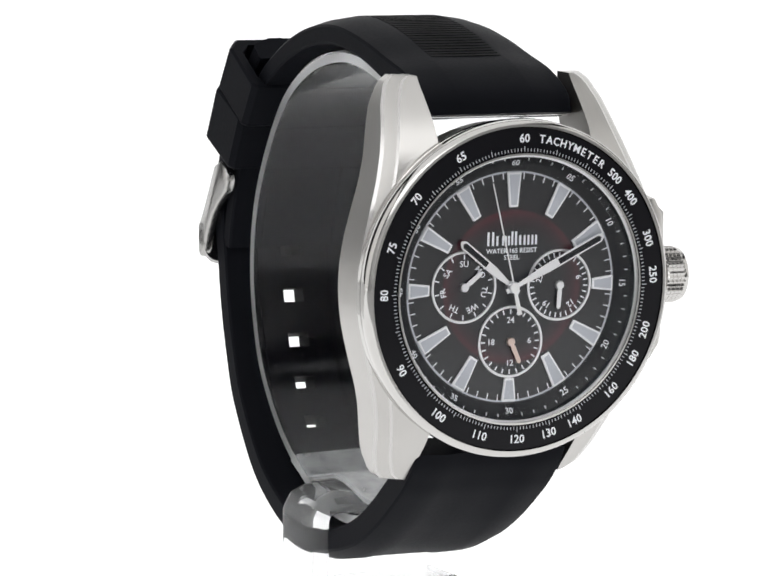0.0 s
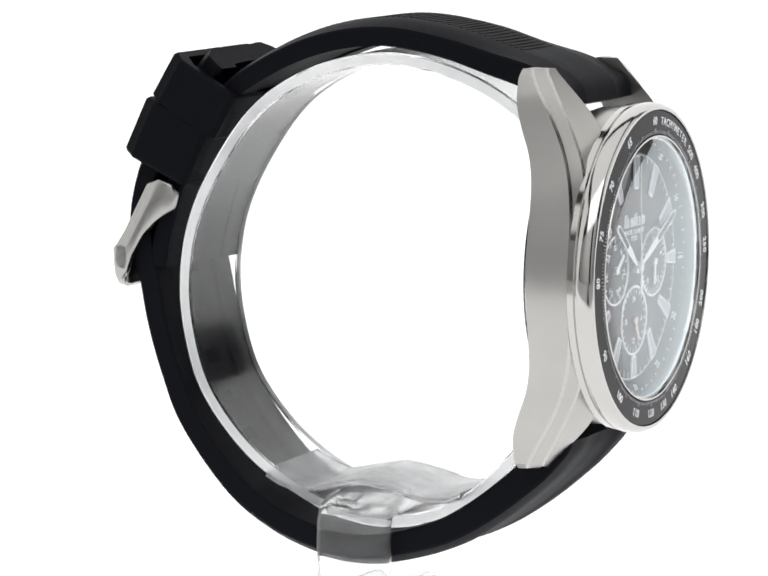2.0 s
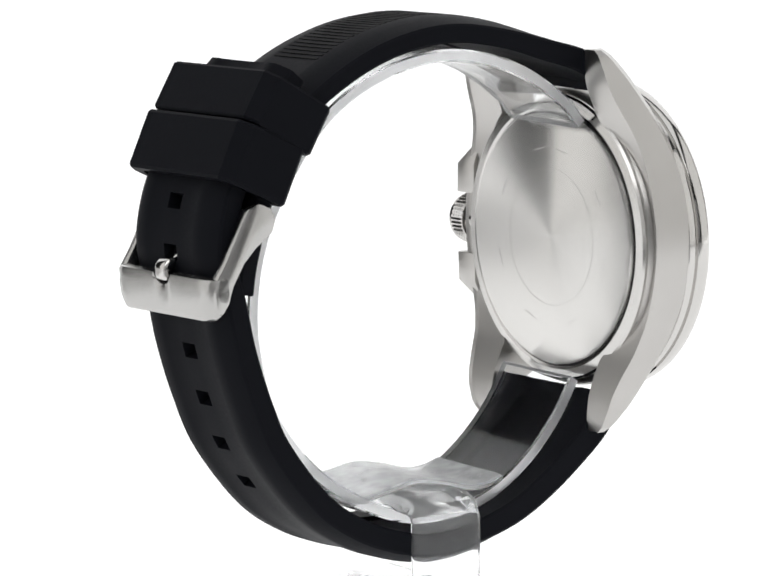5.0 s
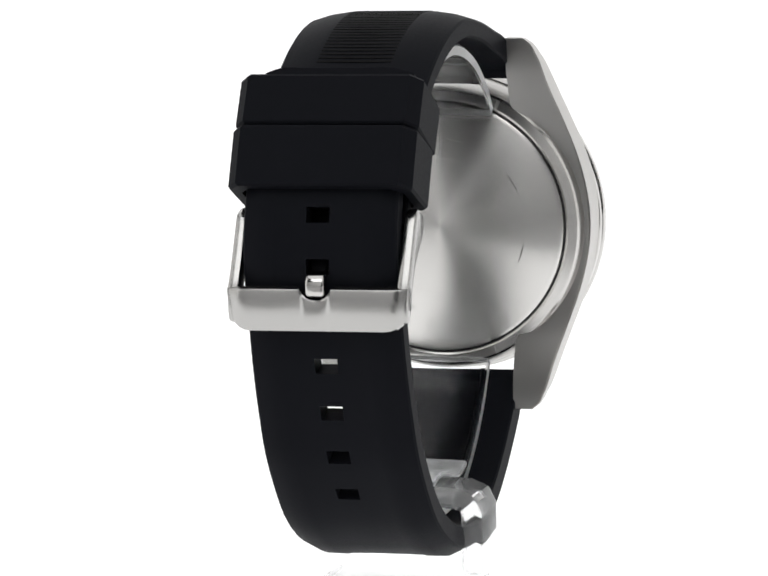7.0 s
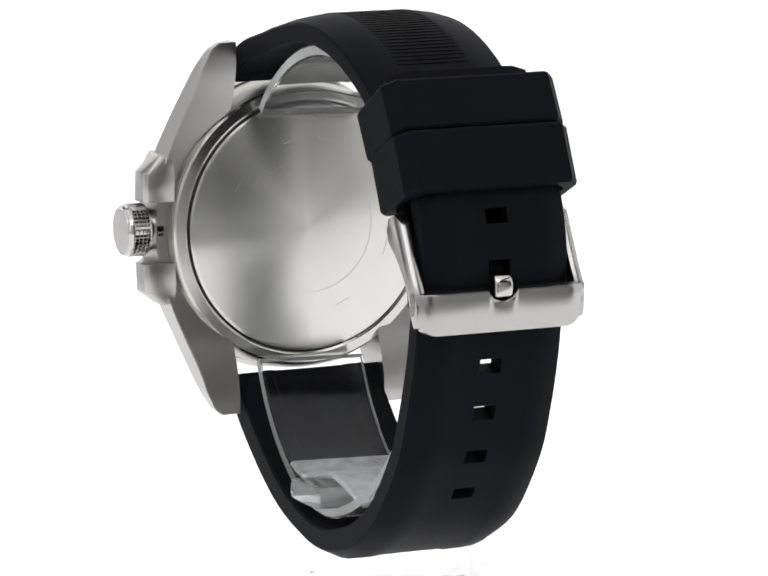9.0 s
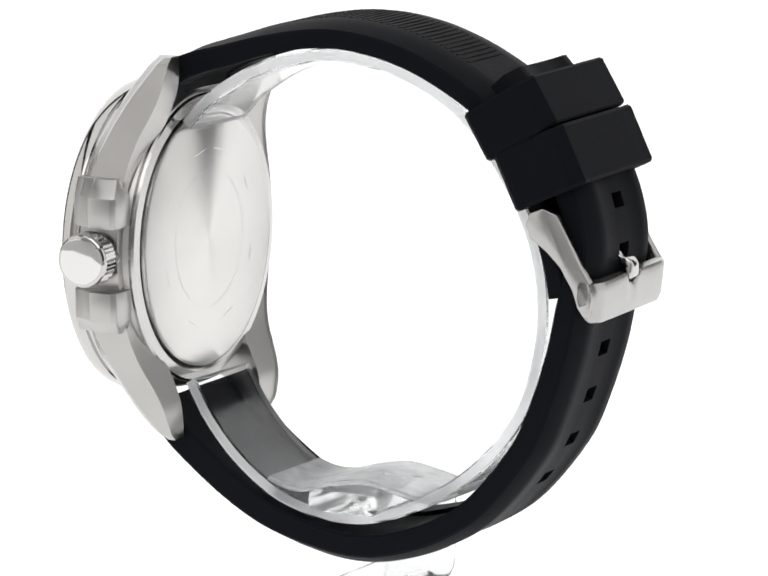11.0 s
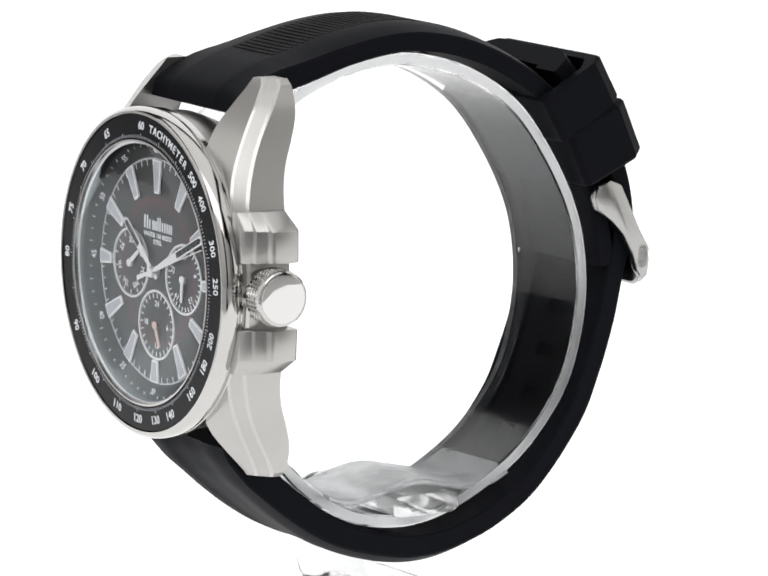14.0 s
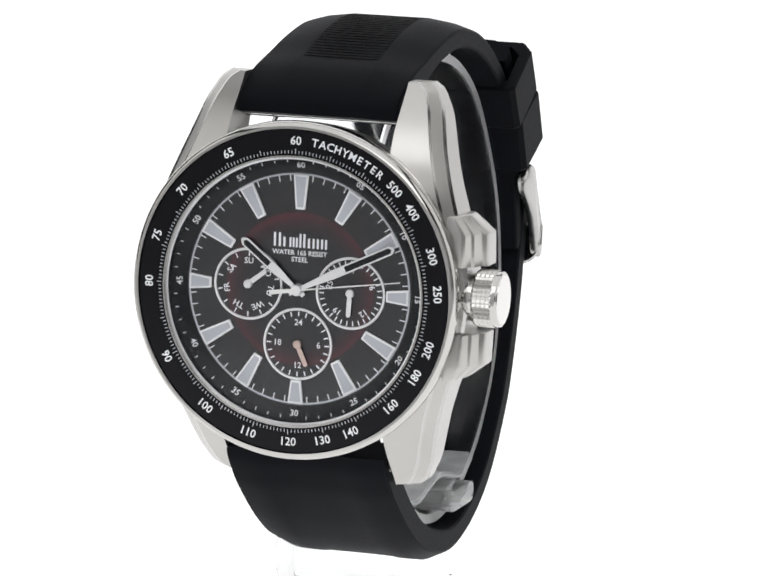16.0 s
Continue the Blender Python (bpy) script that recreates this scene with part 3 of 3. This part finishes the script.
upper = part("upper_strap", band(UPPER, strap_section(11.4, 10.6, 3.9, 3.7), middle), RUBBER, watch, "black silicone upper strap with ribbed middle panel", 28)
at, length = spline(TAIL)
low = [min(np.arange(0, length, 0.1), key=lambda s: (at(s) - Vector(q)).length) for q in ((36.4, 2.8), (33.6, -11.0), (31.2, -17.7), (27.3, -24.6), (22.6, -30.0))]
pitch = low[2] - low[1]
holes = [low[1] + k * pitch for k in (-3, -2, -1, 0, 1, 2, 3)]
lower = part("lower_strap", band(TAIL, strap_section(10.5, 11.4, 4.0, 4.5, 0.3), middle, openings=[(s - 1.1, s + 1.1) for s in holes]), RUBBER, watch, "black silicone strap tail with slotted holes", 28)
at, length = spline(UPPER)
bm = bmesh.new()
s = 13.0
while s < 52:
    p, n = frame_at(at, s)
    d = Vector((n.y, -n.x))
    a, b, c, e = p - d * 0.30 - n * 0.3, p - d * 0.20 + n * 0.0, p + d * 0.20 + n * 0.0, p + d * 0.30 - n * 0.3
    side_prism(bm, [tuple(v) for v in (a, b, c, e)], middle(p) - 5.3, middle(p) + 5.3)
    s += 0.95
tagged(part("rib", bm, RUBBER_RIB, upper, "fine raised cross ribs", 0), kind="stuff")


def keeper(name, top, bottom, depth, label):
    """A moulded loop round both straps: a chamfered tube with an open middle."""
    top, bottom = Vector(top), Vector(bottom)
    along = bottom - top
    n = Vector((-along.normalized().y, along.normalized().x))
    cx, w = -0.1, 12.8
    bm = bmesh.new()

    def ring(off, shrink):
        c, o, i = 1.9, -shrink, -depth + shrink
        h = w - shrink
        return [(-h, o - c), (-h + 1.5, o), (h - 1.5, o), (h, o - c), (h, i + 0.7), (h - 0.7, i), (-h + 0.7, i), (-h, i + 0.7)]
    loops = []
    for f, shrink in ((0.0, 0.25), (0.05, 0.0), (0.95, 0.0), (1.0, 0.25), (1.0, 1.5), (0.0, 1.5)):
        p = top + along * f
        loops.append([bm.verts.new((cx + x, *(p + n * o))) for x, o in ring(0, shrink)])
    for a, b in zip(loops, loops[1:] + loops[:1]):
        for k in range(8):
            bm.faces.new((a[k], a[(k + 1) % 8], b[(k + 1) % 8], b[k]))
    return part(name, bm, RUBBER, watch, label, 25)


keeper("keeper_loop", (27.7, 28.0), (31.4, 21.7), 11.7, "free black silicone keeper loop")
keeper("keeper_loop", (32.1, 21.6), (35.7, 13.8), 11.1, "fixed black silicone keeper loop")

# buckle
BX = -0.1
bm = bmesh.new()
rows = []
for x in (-12.5, -12.35, -12.0, -11.5, -10.8, -10.1, -9.4, -6, -2.2, -1.9, -1.3, -0.5, 0.5, 1.3, 1.9, 2.2, 6, 9.4, 10.1, 10.8, 11.5, 12.0, 12.35, 12.5):
    e = max(0, abs(x) - 9.4) / 3.5
    low_z = -6.1 + 3.6 * (1 - math.sqrt(max(0, 1 - min(1, 1.1 * e) ** 2)))
    top_z = 0.1 - 0.7 * max(0, 1 - ((x - 0.0) / 2.0) ** 2) ** 0.5 * 2.2
    bow = -1.6 * e ** 2.5
    prof = ((top_z, -1.3), (top_z - 0.25, -0.2), (top_z - 0.7, 0.05), (low_z + 0.9, 0.0), (low_z + 0.25, -0.25), (low_z, -1.3), (low_z + 0.4, -1.7), (top_z - 0.4, -1.7))
    rows.append([bm.verts.new((BX + x, 37.6 + o + bow + 0.10 * (z + 3), z + 0.25)) for z, o in prof])
for a, b in zip(rows, rows[1:]):
    for k in range(8):
        bm.faces.new((a[k], a[(k + 1) % 8], b[(k + 1) % 8], b[k]))
bm.faces.new(rows[0]), bm.faces.new(rows[-1][::-1])
buckle = part("buckle_frame", bm, BUCKLE, watch, "brushed steel tang buckle with rounded corners")
arm = [(27.6, 5.9), (27.0, 7.7), (27.7, 9.3), (29.7, 10.05), (31.7, 9.3), (33.3, 6.2), (35.3, 2.4), (36.7, 0.2), (37.0, -2.0), (36.7, -4.3), (35.8, -4.8), (34.8, -3.4), (34.0, -1.0), (32.2, 2.0), (30.3, 3.9), (28.8, 5.0)]
for x in (BX - 11.75, BX + 11.75):
    part("buckle_arm", soften(side_prism(bmesh.new(), arm, x - 0.75, x + 0.75), 0.4, 40, 2), BUCKLE, buckle, "flared steel buckle arm")
bar = bmesh.new()
rows = [[bar.verts.new((BX + x, 30.2 + 0.7 * math.sin(math.tau * i / 16), 7.4 + 0.7 * math.cos(math.tau * i / 16))) for i in range(16)] for x in (-12.2, 12.2)]
for i in range(16):
    bar.faces.new((rows[0][i], rows[0][(i + 1) % 16], rows[1][(i + 1) % 16], rows[1][i]))
part("pin_bar", bar, POLISHED, buckle)
tang = side_prism(bmesh.new(), [(29.4, 8.0), (33.6, 5.2), (36.2, 2.3), (37.4, 2.1), (38.1, 1.2), (38.1, -0.6), (37.3, -1.1), (36.4, -0.3), (36.1, 1.3), (33.0, 4.2), (29.2, 6.8)], BX - 1.35, BX + 1.35)
part("tang", soften(tang, 0.5, 30, 3), POLISHED, buckle, "short polished steel tang")

# spring bars between the lugs
for y, z in ((-30.0, 22.9), (-30.6, -24.4)):
    bm = bmesh.new()
    rows = [[bm.verts.new((x, y + 0.8 * math.sin(math.tau * i / 16), z + 0.8 * math.cos(math.tau * i / 16))) for i in range(16)] for x in (-11.7, 11.7)]
    for i in range(16):
        bm.faces.new((rows[0][i], rows[0][(i + 1) % 16], rows[1][(i + 1) % 16], rows[1][i]))
    part("spring_bar", bm, POLISHED, case)

# ---------------------------------------------------------------- the stand
stand = tagged(new("watch_stand"), "clear acrylic C-shaped watch display stand on white table", "stand")
CUFF = ((-28.0, 17.2), (-24.6, 20.8), (-17.5, 25.2), (-9, 27.8), (-1, 28.0), (8, 25.6), (16, 20.6), (22.0, 13), (26.3, 4.5), (27.9, -4), (27.3, -12), (24.5, -20.4), (18.0, -28.3), (10, -33.6), (2, -36.5), (-5, -36.8), (-12, -35.0), (-18.5, -30.8), (-23.6, -25.4), (-27.2, -19.6))


def flat_section(half, thick):
    return lambda s, length: [(-half, thick / 2 - 0.25, -thick / 2 + 0.25), (-half + 0.25, thick / 2, -thick / 2), (half - 0.25, thick / 2, -thick / 2), (half, thick / 2 - 0.25, -thick / 2 + 0.25)]


part("cuff", band(CUFF, flat_section(8.2, 1.8), lambda p: 0.0, 1.2, edge=1), ACRYLIC, stand, "curved clear acrylic band inside the strap", 40, STAND_UP, FROSTED)
WAVE = ((-14.6, -32.6), (-12, -33.4), (-8.8, -33.5), (-4, -32.3), (0.4, -31.7), (5, -32.5), (9.6, -33.4), (12.8, -32.9), (15.4, -31.7))
part("spring_plate", band(WAVE, flat_section(8.0, 0.9), lambda p: 0.0, 0.8, edge=1), FOGGED, stand, "wavy fogged acrylic spring plate", 40, STAND_UP, FROSTED)


def post():
    """A flat strip that comes in over the strap's edge, bends down and then out as a foot."""
    bm = bmesh.new()
    line = [(11.5, -34.2), (2, -34.2), (-8, -34.2), (-11.0, -34.3), (-12.6, -34.9), (-13.3, -36.3), (-13.4, -40), (-13.4, -43), (-13.4, -45.4), (-13.0, -46.9), (-11.7, -47.8), (-9.6, -47.92), (0, -47.92), (7.6, -47.92), (8.4, -47.92)]
    rows = []
    pts = [Vector(p) for p in line]
    for i, p in enumerate(pts):
        d = (pts[min(i + 1, len(pts) - 1)] - pts[max(i - 1, 0)]).normalized()
        n = Vector((-d.y, d.x))
        ring = []
        for k in range(20):
            a = math.tau * k / 20
            c, s = math.cos(a), math.sin(a)
            v = math.copysign(abs(c) ** 0.25, c) * 5.4 - 0.8
            o = math.copysign(abs(s) ** 0.5, s) * 1.5
            q = p + n * o
            ring.append(bm.verts.new((q.x, v, q.y)))
        rows.append(ring)
    for a, b in zip(rows, rows[1:]):
        for i in range(20):
            bm.faces.new((a[i], a[(i + 1) % 20], b[(i + 1) % 20], b[i]))
    bm.faces.new(rows[0]), bm.faces.new(rows[-1][::-1])
    return bm


part("post", post(), SOFT_ACRYLIC, stand, "bent clear acrylic post with flat foot", 40, STAND_UP)

# ---------------------------------------------------------------- what moves
def motions():
    """Watch and stand turn together on a table that sways a little; the seconds hand steps once a second."""
    sway = ((0, -0.5), (1.5, -0.6), (3, -0.45), (5.5, -0.05), (6.5, -0.05), (7.5, -0.4), (8, 0.0), (8.5, 0.45), (9, 0.9), (9.6, 0.85), (10.5, 0.4), (13, -0.1), (14.5, 0.05), (16, -0.15))
    drift = ((0, 0.2), (1, 0.0), (1.5, -0.2), (3, -0.15), (5.5, 0), (6.5, 0), (7, 0.25), (7.5, 0.45), (8, 0.45), (8.5, 0.2), (9, 0), (10, -0.25), (12.5, -0.1), (13.5, 0.1), (14.3, 0.25), (15, 0.05), (16, -0.4))
    turns = []
    for k in range(33):
        t = 0.5 * k
        rock = pose(0, 0, LIFT, 0, float(np.interp(t, *zip(*sway))), 0) @ pose(0, 0, -LIFT)
        turns.append((t, rock @ pose(0, 0, 0, 0, 0, 26.3 + 19.748 * t + float(np.interp(t, *zip(*drift))))))
    walk(watch, turns)
    walk(stand, turns)
    steps = [(0.0, pose(SIDE, 0, LIFT, 0, LEAN + 6 * 57.6 - 360, 0))]
    for k in range(16):
        for t, n in ((k + 0.45, k), (k + 0.52, k + 1)):
            steps.append((t, pose(SIDE, 0, LIFT, 0, LEAN + 6 * (57.6 + n) - 360, 0)))
    steps.append((16.0, pose(SIDE, 0, LIFT, 0, LEAN + 6 * 73.6 - 360, 0)))
    walk(second_hand, steps)


motions()
